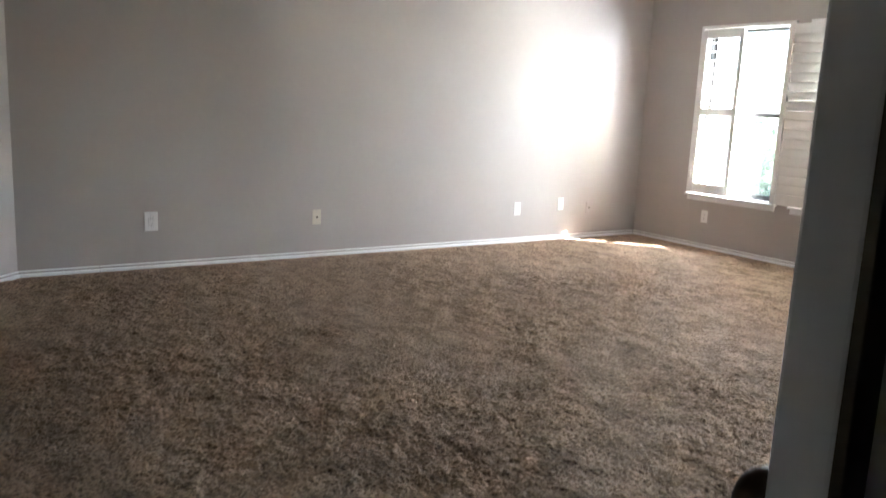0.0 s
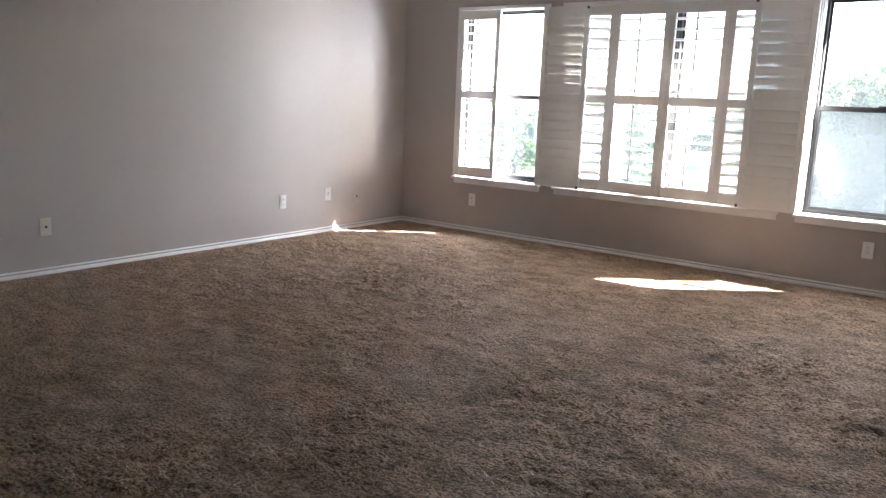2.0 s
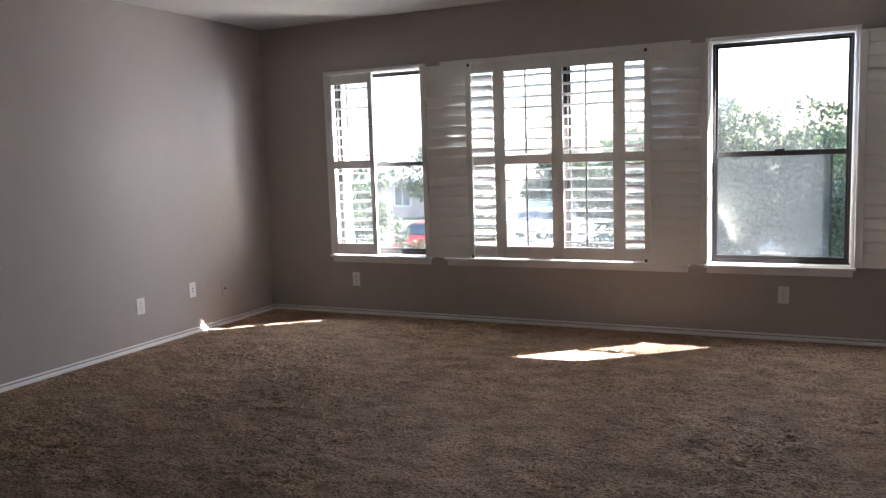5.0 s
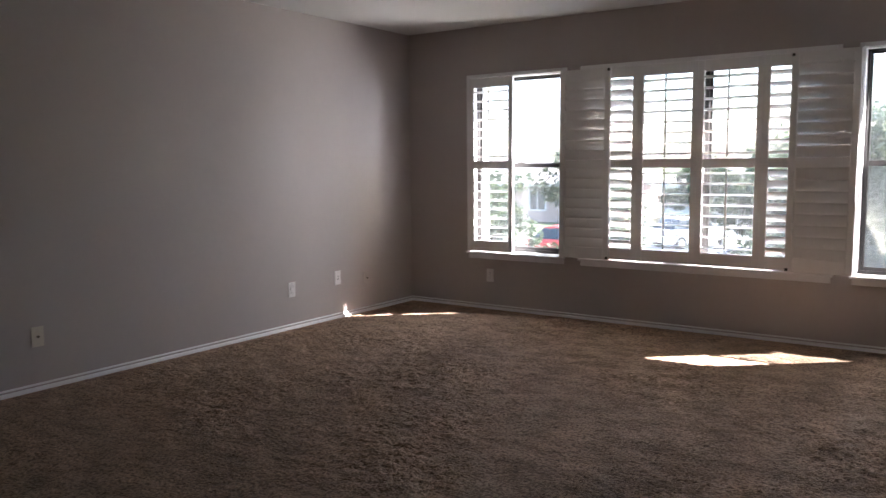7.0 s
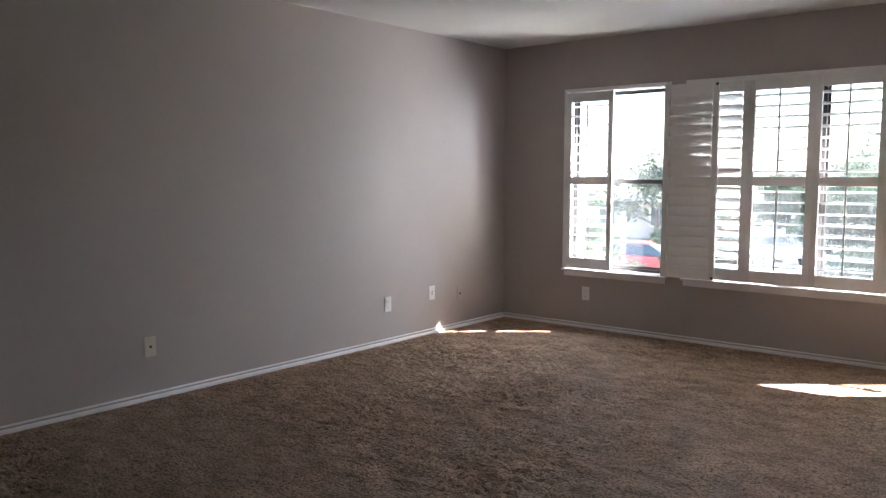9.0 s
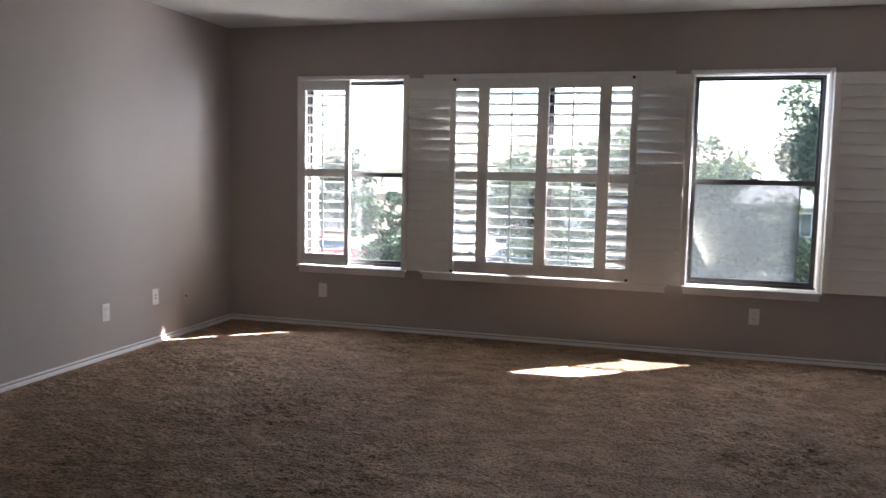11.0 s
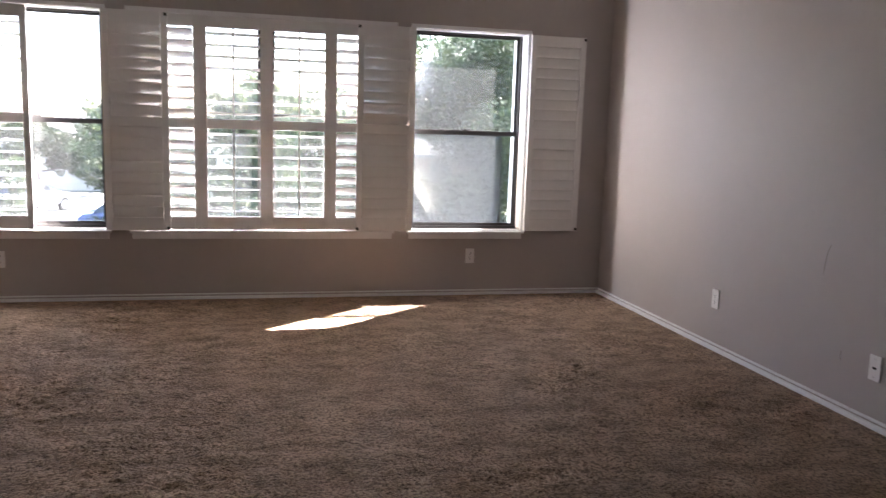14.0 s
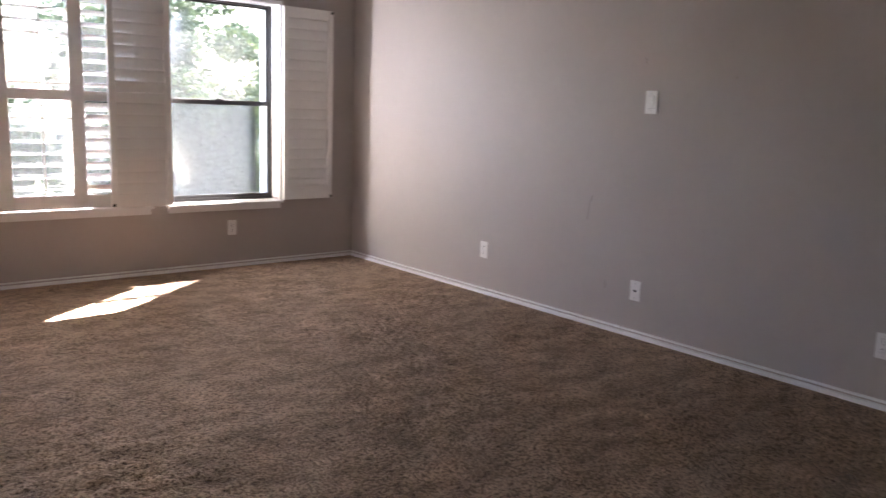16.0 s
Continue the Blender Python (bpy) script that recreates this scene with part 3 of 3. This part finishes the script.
def wall_plate(style, at, turn, label, category="outlet", w=0.071, h=0.116, paint=None):
    """A cover plate with its back on the wall: duplex, decora, coax, slot, dots or blank."""
    p = paint or M_PLATE
    pl = thing("wall_switch" if category == "light switch" else "wall_outlet", label, category, pose(*at, 0, 0, turn), "wall plates")
    part("cover_plate", round_rect(w, h, 0.006, 0.0025), p, pl)
    f = -0.006
    if style == "duplex":
        for z in (-0.0195, 0.0195):
            bm = bmesh.new()
            cyl(bm, (0, f + 0.0002, z), (0, f - 0.0022, z), 0.0172, 0.0168, 24)
            rec = part("receptacle", bm, p, pl, smooth=40)
            g = f - 0.0021
            part("slots", boxes((-0.0075, -0.0052, g - 0.0004, g + 0.001, z - 0.001, z + 0.0085), (0.0052, 0.0075, g - 0.0004, g + 0.001, z - 0.001, z + 0.0075),
                                (-0.0025, 0.0025, g - 0.0004, g + 0.001, z - 0.0105, z - 0.006)), M_DARK, rec)
        screw(pl, 0, f)
    elif style in ("decora", "switch"):
        part("bezel_gap", boxes((-0.0172, 0.0172, f - 0.0004, f + 0.001, -0.0342, 0.0342)), M_DARK, pl)
        part("rocker", round_rect(0.0325, 0.0665, 0.0045, 0.0015) if style == "switch" else boxes((-0.0163, 0.0163, f - 0.0025, f, -0.0333, 0.0333), edge=0.001),
             p, pl, m=pose(0, f + 0.001, 0, 2.5) if style == "switch" else None)
        if style == "decora":
            g = f - 0.0024
            for z in (-0.018, 0.018):
                part("slots", boxes((-0.0075, -0.0052, g - 0.0004, g + 0.001, z - 0.001, z + 0.0085), (0.0052, 0.0075, g - 0.0004, g + 0.001, z - 0.001, z + 0.0075),
                                    (-0.0025, 0.0025, g - 0.0004, g + 0.001, z - 0.0105, z - 0.006)), M_DARK, pl)
        screw(pl, 0.045, f), screw(pl, -0.045, f)
    elif style == "coax":
        part("coax_jack", lathe([(0.0075, 0), (0.0075, 0.003), (0.0048, 0.0032), (0.0048, 0.011), (0.003, 0.011), (0.003, 0.006), (0.0002, 0.006)], 16), M_KNOB, pl, "dark coaxial jack",
             Matrix.Translation((0, f, 0)) @ Matrix.Rotation(radians(90), 4, 'X'), smooth=30)
        screw(pl, 0.0415, f), screw(pl, -0.0415, f)
    elif style == "slot":
        part("jack", boxes((-0.011, 0.011, f - 0.001, f + 0.001, -0.006, 0.005), edge=0.0004), M_DARK, pl, "dark jack opening")
        screw(pl, 0.0415, f), screw(pl, -0.0415, f)
    elif style == "dots":
        for z in (-0.011, 0.011):
            part("jack", boxes((-0.006, 0.006, f - 0.001, f + 0.001, z - 0.005, z + 0.005), edge=0.0004), M_DARK, pl)
        screw(pl, 0.0415, f), screw(pl, -0.0415, f)
    return pl


NORTH, WEST, EAST = 0, 90, -90
wall_plate("duplex", (0.864, 0, 0.294), NORTH, "white duplex outlet on the wall under a window")
wall_plate("duplex", (4.202, 0, 0.304), NORTH, "white duplex outlet on the wall under a window")
wall_plate("decora", (0, -4.809, 0.325), WEST, "large white decorator outlet low on the greige wall", w=0.089, h=0.133)
wall_plate("coax", (0, -3.565, 0.307), WEST, "almond coaxial cable plate with a dark jack", "cable plate", paint=M_BEIGE)
wall_plate("decora", (0, -1.559, 0.305), WEST, "white decorator outlet low on the greige wall")
wall_plate("dots", (0, -1.032, 0.335), WEST, "white data plate with two dark jacks", "data plate")
wall_plate("coax", (0, -0.66, 0.288), WEST, "cover plate painted over in the wall colour", "cable plate", paint=M_WALL)
wall_plate("duplex", (W, -1.700, 0.305), EAST, "white duplex outlet low on the greige wall")
wall_plate("slot", (W, -2.993, 0.266), EAST, "white phone plate with a dark jack opening", "phone plate")
wall_plate("switch", (W, -3.005, 1.327), EAST, "white rocker switch plate at shoulder height", "light switch", w=0.078, h=0.125)
wall_plate("decora", (W, -4.34, 0.280), EAST, "white decorator outlet low on the greige wall")


def scuffs():
    """Thin dark scratches left on the east wall."""
    rng = random.Random(5)
    strokes = [[(-2.635, 0.775), (-2.615, 0.73), (-2.605, 0.66), (-2.603, 0.62)], [(-2.77, 0.285), (-2.774, 0.24)],
               [(-2.945, 1.565), (-2.955, 1.55), (-2.95, 1.535)], [(-3.50, 1.458), (-3.506, 1.448)], [(-3.42, 0.512), (-3.423, 0.507)]]
    for s in strokes:
        cu = bpy.data.curves.new("scratch", 'CURVE')
        cu.dimensions, cu.bevel_depth, cu.bevel_resolution = '3D', 0.0011, 1
        sp = cu.splines.new('POLY')
        sp.points.add(len(s) - 1)
        for q, (y, z) in zip(sp.points, s):
            q.co = (W - 0.0002, y, z, 1)
        tmp = bpy.data.objects.new("tmp", cu)
        me = bpy.data.meshes.new_from_object(tmp)
        bpy.data.objects.remove(tmp)
        me.materials.append(M_SCUFF)
        tagged(new("scratch", me), "short dark scuff scratched into the wall paint", "scuff mark", "scuffs")


M_SCUFF = mat("scuff", (0.12, 0.10, 0.09), 0.8)
scuffs()


# ---- ceiling light and vent ----
def ceiling_light(x, y):
    lt = thing("ceiling_light", "semi-flush ceiling light with lit frosted bell shades", "ceiling light", pose(x, y, H, 0, 0, 205))
    part("canopy", lathe([(0.001, 0), (0.065, 0), (0.066, -0.008), (0.058, -0.024), (0.02, -0.03), (0.001, -0.03)], 28), M_KNOB, lt, "dark bronze canopy", smooth=40)
    part("stem", cyl(bmesh.new(), (0, 0, -0.028), (0, 0, -0.17), 0.009), M_KNOB, lt, smooth=40)
    part("hub", lathe([(0.001, -0.15), (0.03, -0.155), (0.045, -0.175), (0.045, -0.205), (0.03, -0.225), (0.012, -0.235), (0.008, -0.25), (0.001, -0.255)], 24), M_KNOB, lt, "dark bronze hub", smooth=40)
    for k in range(3):
        a = radians(120 * k)
        d = Vector((math.cos(a), math.sin(a), 0))
        axis = (d * 0.75 + Vector((0, 0, -0.66))).normalized()
        neck = d * 0.062 + Vector((0, 0, -0.222))
        part("arm", cyl(bmesh.new(), d * 0.035 + Vector((0, 0, -0.19)), neck, 0.008), M_KNOB, lt, smooth=40)
        m = Matrix.Translation(neck) @ axis.to_track_quat("Z", "Y").to_matrix().to_4x4() @ Matrix.Scale(0.82, 4)
        part("socket", lathe([(0.001, -0.012), (0.018, -0.012), (0.020, 0.0), (0.020, 0.022), (0.001, 0.024)], 18), M_KNOB, lt, "dark bronze lamp socket", m, smooth=40)
        sh = part("shade", lathe([(0.021, 0.016), (0.030, 0.024), (0.038, 0.045), (0.042, 0.075), (0.050, 0.105), (0.066, 0.132), (0.069, 0.137),
                                  (0.066, 0.136), (0.048, 0.106), (0.040, 0.075), (0.036, 0.046), (0.028, 0.027)], 28), M_SHADE, lt, "lit cream frosted glass bell shade", m, smooth=50)
        part("bulb", lathe([(0.010, 0.02), (0.013, 0.04), (0.026, 0.07), (0.028, 0.085), (0.022, 0.102), (0.001, 0.11)], 18), M_BULB, sh, smooth=60)
    for s in (0.02, -0.015):
        part("pull_chain", cyl(bmesh.new(), (s, 0.01, -0.235), (s, 0.01, -0.315), 0.0012, n=6), M_KNOB, lt)


ceiling_light(2.378, -2.82)


def ceiling_vent(x0, x1, y0, y1):
    v = thing("ceiling_vent", "brown louvred air register set in the ceiling", "air vent", pose((x0 + x1) / 2, (y0 + y1) / 2, H))
    w, d = (x1 - x0) / 2, (y1 - y0) / 2
    r = 0.022
    part("backing", boxes((-w + r, w - r, -d + r, d - r, -0.003, -0.0005)), M_DARK, v)
    part("frame", boxes((-w, w, -d, -d + r, -0.008, -0.0005), (-w, w, d - r, d, -0.008, -0.0005), (-w, -w + r, -d + r, d - r, -0.008, -0.0005),
                        (w - r, w, -d + r, d - r, -0.008, -0.0005), edge=0.002), M_VENT, v)
    for k in range(9):
        x = -w + r + (k + 0.5) * (2 * w - 2 * r) / 9
        part("slat", boxes((-0.0008, 0.0008, -d + r, d - r, -0.009, 0.009)), M_VENT, v, m=pose(x, 0, -0.0085, 0, 25, 0))


ceiling_vent(2.262, 2.568, -1.835, -1.535)


# ---- outside ----
def ground_sheet():
    bm = bmesh.new()
    edges = [-500, -60, -20, 0.3, 12, 20.5, 28.0, 45, 90, 500]
    xs = [-500, -120, -50, -15, 15, 50, 120, 500]
    v = [[bm.verts.new((x, y, GROUND)) for y in edges] for x in xs]
    for i in range(len(xs) - 1):
        for j in range(len(edges) - 1):
            bm.faces.new((v[i][j], v[i + 1][j], v[i + 1][j + 1], v[i][j + 1]))
    return bm


setting("ground", ground_sheet(), M_GRASS, "mown summer lawn reaching to the horizon", "lawn")
setting("road", boxes((-150, 150, 20.5, 28.0, GROUND, GROUND + 0.02)), M_ROAD, "pale concrete residential street", "road")
setting("driveway", boxes((-7.2, -1.2, 1.2, 20.3, GROUND, GROUND + 0.04), (9.5, 15.0, 1.2, 20.3, GROUND, GROUND + 0.04),
                          (-9.5, -4.0, 28.2, 44.0, GROUND, GROUND + 0.04)), M_ROAD, "pale concrete driveway", "driveway")
setting("pavement", boxes((-150, -7.2, 17.6, 18.9, GROUND, GROUND + 0.05), (-1.2, 9.5, 17.6, 18.9, GROUND, GROUND + 0.05), (15.0, 150, 17.6, 18.9, GROUND, GROUND + 0.05), (-150, 150, 29.8, 31.0, GROUND, GROUND + 0.05)), M_CONC, "pale concrete pavement along the street", "pavement")
setting("kerb", boxes((-150, 150, 20.32, 20.5, GROUND, GROUND + 0.16), (-150, 150, 28.0, 28.18, GROUND, GROUND + 0.16), edge=0.02), M_CONC, "pale concrete kerb", "kerb")


def leaf_cloud(rng, clumps, leaves, size):
    """Small bent leaves thrown round many clump centres."""
    c = np.array([p for p, _ in clumps])
    r = np.array([s for _, s in clumps])
    k = rng.choice(len(c), leaves, p=r ** 2 / (r ** 2).sum())
    d = rng.normal(size=(leaves, 3))
    d /= np.linalg.norm(d, axis=1)[:, None]
    p = c[k] + d * (r[k] * rng.uniform(0.35, 1.0, leaves) ** 0.6)[:, None] * np.array([1, 1, 0.8])
    a = rng.normal(size=(leaves, 3))
    a /= np.linalg.norm(a, axis=1)[:, None]
    b = np.cross(a, rng.normal(size=(leaves, 3)))
    b /= np.linalg.norm(b, axis=1)[:, None]
    s = (size * rng.uniform(0.6, 1.4, leaves))[:, None]
    n = np.cross(a, b)
    co = np.stack([p - a * s, p + b * s * 0.5 + n * s * 0.15, p + a * s, p - b * s * 0.5 + n * s * 0.15], 1).reshape(-1, 3)
    q = np.arange(leaves * 4).reshape(-1, 4)
    me = bpy.data.meshes.new("crown")
    me.from_pydata(co.tolist(), [], q.tolist())
    return me


def tree(x, y, height, spread, seed, leaves=3000, size=0.10, leaf=None, trunk=0.16, bottom=0.3, label="leafy green street tree"):
    rng = np.random.default_rng(seed)
    tr = thing("tree", label, "tree", pose(x, y, GROUND), "trees outside")
    bm = bmesh.new()
    fork = height * bottom
    cyl(bm, (0, 0, -0.1), (0.05, 0.03, fork), trunk, trunk * 0.75, 12)
    cyl(bm, (0.05, 0.03, fork), (0, 0.08, height * 0.85), trunk * 0.75, trunk * 0.12, 10)
    clumps = []
    for k in range(11):
        a = 2 * math.pi * k / 11 + rng.uniform(-0.25, 0.25)
        z0 = fork + (height * 0.75 - fork) * (k % 6) / 6
        reach = spread * rng.uniform(0.55, 0.9) * (1.1 - 0.5 * (k % 6) / 6)
        tip = Vector((reach * math.cos(a), reach * math.sin(a), z0 + height * rng.uniform(0.10, 0.24)))
        mid = Vector((tip.x * 0.5, tip.y * 0.5, z0 + (tip.z - z0) * 0.35))
        cyl(bm, (0.03, 0.04, z0), mid, trunk * 0.4, trunk * 0.25, 8)
        cyl(bm, mid, tip, trunk * 0.25, trunk * 0.06, 8)
        for _ in range(7):
            q = mid.lerp(tip, rng.uniform(0.1, 1.15))
            clumps.append(((q.x + rng.normal() * spread * 0.14, q.y + rng.normal() * spread * 0.14, q.z + rng.normal() * height * 0.05), spread * rng.uniform(0.10, 0.24)))
    for _ in range(16):
        clumps.append(((rng.normal() * spread * 0.25, rng.normal() * spread * 0.25, height * rng.uniform(0.72, 0.97)), spread * rng.uniform(0.08, 0.2)))
    part("trunk", bm, M_BARK, tr, smooth=60)
    me = leaf_cloud(rng, clumps, leaves, size)
    me.materials.append(leaf or M_LEAF)
    part("crown", me, None, tr)
    return tr


tree(8.25, 10.8, 6.6, 3.95, 11, 80000, 0.058, trunk=0.17, bottom=0.18, label="large leafy green tree close to the house")
tree(3.2, 12.8, 5.2, 2.9, 12, 16000, 0.08, bottom=0.2, label="rounded leafy green tree on the lawn")
tree(0.3, 15.5, 3.8, 2.2, 13, 14000, 0.09, leaf=M_LEAF2, bottom=0.25, label="pale green tree beside the street")
tree(-5.6, 10.5, 4.2, 1.7, 14, 4500, 0.085, bottom=0.2, label="small leafy tree on the lawn")
tree(-2.7, 11.3, 3.75, 1.15, 21, 6000, 0.075, bottom=0.15, trunk=0.09, label="small leafy tree on the lawn")
tree(-9.2, 41.0, 4.4, 2.6, 22, 7000, 0.12, leaf=M_LEAF2, bottom=0.3, label="spreading tree across the street")
tree(-5.4, 41.5, 4.8, 2.6, 23, 7000, 0.12, bottom=0.3, label="spreading tree across the street")
tree(-13.5, 33.0, 5.5, 2.6, 16, 2500, 0.14, leaf=M_LEAF2, label="leafy tree across the street")
tree(-3.0, 33.5, 6.0, 2.8, 17, 2500, 0.14, label="leafy tree across the street")
tree(5.5, 34.0, 6.2, 3.0, 18, 2500, 0.14, leaf=M_LEAF2, label="leafy tree across the street")
tree(16.0, 33.0, 6.8, 3.2, 19, 2500, 0.14, label="leafy tree across the street")


def house(x, y, w, d, wall, label):
    """A one-storey street house with a hipped roof, seen from far off."""
    h = thing("house", label, "house", pose(x, y, GROUND - 0.02), "houses across the street")
    part("wall", boxes((-w / 2, w / 2, 0, d, 0, 2.75)), wall, h)
    bm = bmesh.new()
    e, top, rh = 0.45, 2.7, 1.9
    a = [bm.verts.new(p) for p in ((-w / 2 - e, -e, top), (w / 2 + e, -e, top), (w / 2 + e, d + e, top), (-w / 2 - e, d + e, top))]
    r = [bm.verts.new(p) for p in ((-w / 2 + d * 0.45, d / 2, top + rh), (w / 2 - d * 0.45, d / 2, top + rh))]
    for f in ((a[0], a[1], r[1], r[0]), (a[1], a[2], r[1]), (a[2], a[3], r[0], r[1]), (a[3], a[0], r[0]), (a[3], a[2], a[1], a[0])):
        bm.faces.new(f)
    part("roof", bm, M_ROOF, h)
    part("fascia", boxes((-w / 2 - e, w / 2 + e, -e - 0.03, -e, top - 0.16, top + 0.02)), M_SIDE, h)
    for wx in (-w * 0.08, w * 0.12, w * 0.36):
        wd = part("window", boxes((wx - 0.6, wx + 0.6, -0.05, -0.003, 0.9, 2.2)), M_CARGLASS, h)
        part("frame", boxes((wx - 0.68, wx - 0.6, -0.07, -0.003, 0.82, 2.28), (wx + 0.6, wx + 0.68, -0.07, -0.003, 0.82, 2.28),
                            (wx - 0.6, wx + 0.6, -0.07, -0.003, 2.2, 2.28), (wx - 0.6, wx + 0.6, -0.07, -0.003, 0.82, 0.9), (wx - 0.02, wx + 0.02, -0.07, -0.051, 0.9, 2.2)), M_SIDE, wd)
    part("garage_door", boxes(*[(-w * 0.42, -w * 0.42 + 4.2, -0.05, -0.003, 0.03 + 0.55 * k, 0.56 + 0.55 * k) for k in range(4)], edge=0.02, segments=1), M_SIDE, h)
    return h


house(-24, 44, 16, 9, M_BRICK, "one-storey brick house with a grey hipped roof")
house(-6, 45, 15, 9, M_SIDE, "one-storey pale house with a grey hipped roof")
house(12, 44, 16, 9, M_BRICK, "one-storey brick house with a grey hipped roof")
house(30, 45, 15, 9, M_SIDE, "one-storey pale house with a grey hipped roof")


def car(x, y, turn, paint, label):
    c = thing("car", label, "car", pose(x, y, GROUND + 0.02, 0, 0, turn), "parked cars")
    prof = [(-2.2, 0.35), (-2.22, 0.75), (-2.05, 0.92), (-1.5, 0.97), (1.0, 0.95), (1.95, 0.80), (2.18, 0.62), (2.2, 0.35)]
    cab = [(-1.75, 0.96), (-1.25, 1.40), (0.25, 1.43), (1.0, 0.96)]

    def slab(pts, half, inset):
        bm = bmesh.new()
        a = [bm.verts.new((px, -half + (inset if pz > 1.2 else 0), pz)) for px, pz in pts]
        b = [bm.verts.new((px, half - (inset if pz > 1.2 else 0), pz)) for px, pz in pts]
        n = len(pts)
        for k in range(n):
            bm.faces.new((a[k], a[(k + 1) % n], b[(k + 1) % n], b[k]))
        bm.faces.new(a[::-1]), bm.faces.new(b)
        bmesh.ops.recalc_face_normals(bm, faces=bm.faces[:])
        return bevel(bm, 0.05, 2)

    part("body", slab(prof, 0.88, 0), paint, c, smooth=50)
    part("cabin", slab(cab, 0.80, 0.14), M_CARGLASS, c, "dark tinted windows", smooth=50)
    part("roof", boxes((-1.22, 0.22, -0.63, 0.63, 1.405, 1.455), edge=0.02), paint, c)
    for wx in (-1.35, 1.38):
        for s in (-1, 1):
            wheel = part("wheel", cyl(bmesh.new(), (wx, s * 0.70, 0.31), (wx, s * 0.90, 0.31), 0.31, n=24), M_TYRE, c, smooth=40)
            part("rim", cyl(bmesh.new(), (wx, s * 0.895, 0.31), (wx, s * 0.91, 0.31), 0.20, n=20), M_RIM, wheel, smooth=40)
    for s in (-1, 1):
        part("headlight", boxes((2.10, 2.185, s * 0.68 - 0.14, s * 0.68 + 0.14, 0.60, 0.73), edge=0.02), M_HEAD, c)
    return c


car(-9.9, 24.6, 3, M_CAR_RED, "red saloon car parked on the street")
car(-7.6, 32.6, 60, M_CAR_WHITE, "white saloon car parked on a driveway")
car(-1.4, 24.4, 2, M_CAR_BLUE, "dark blue saloon car parked on the street")
car(3.6, 26.8, 178, M_CAR_WHITE, "white saloon car parked by the far kerb")
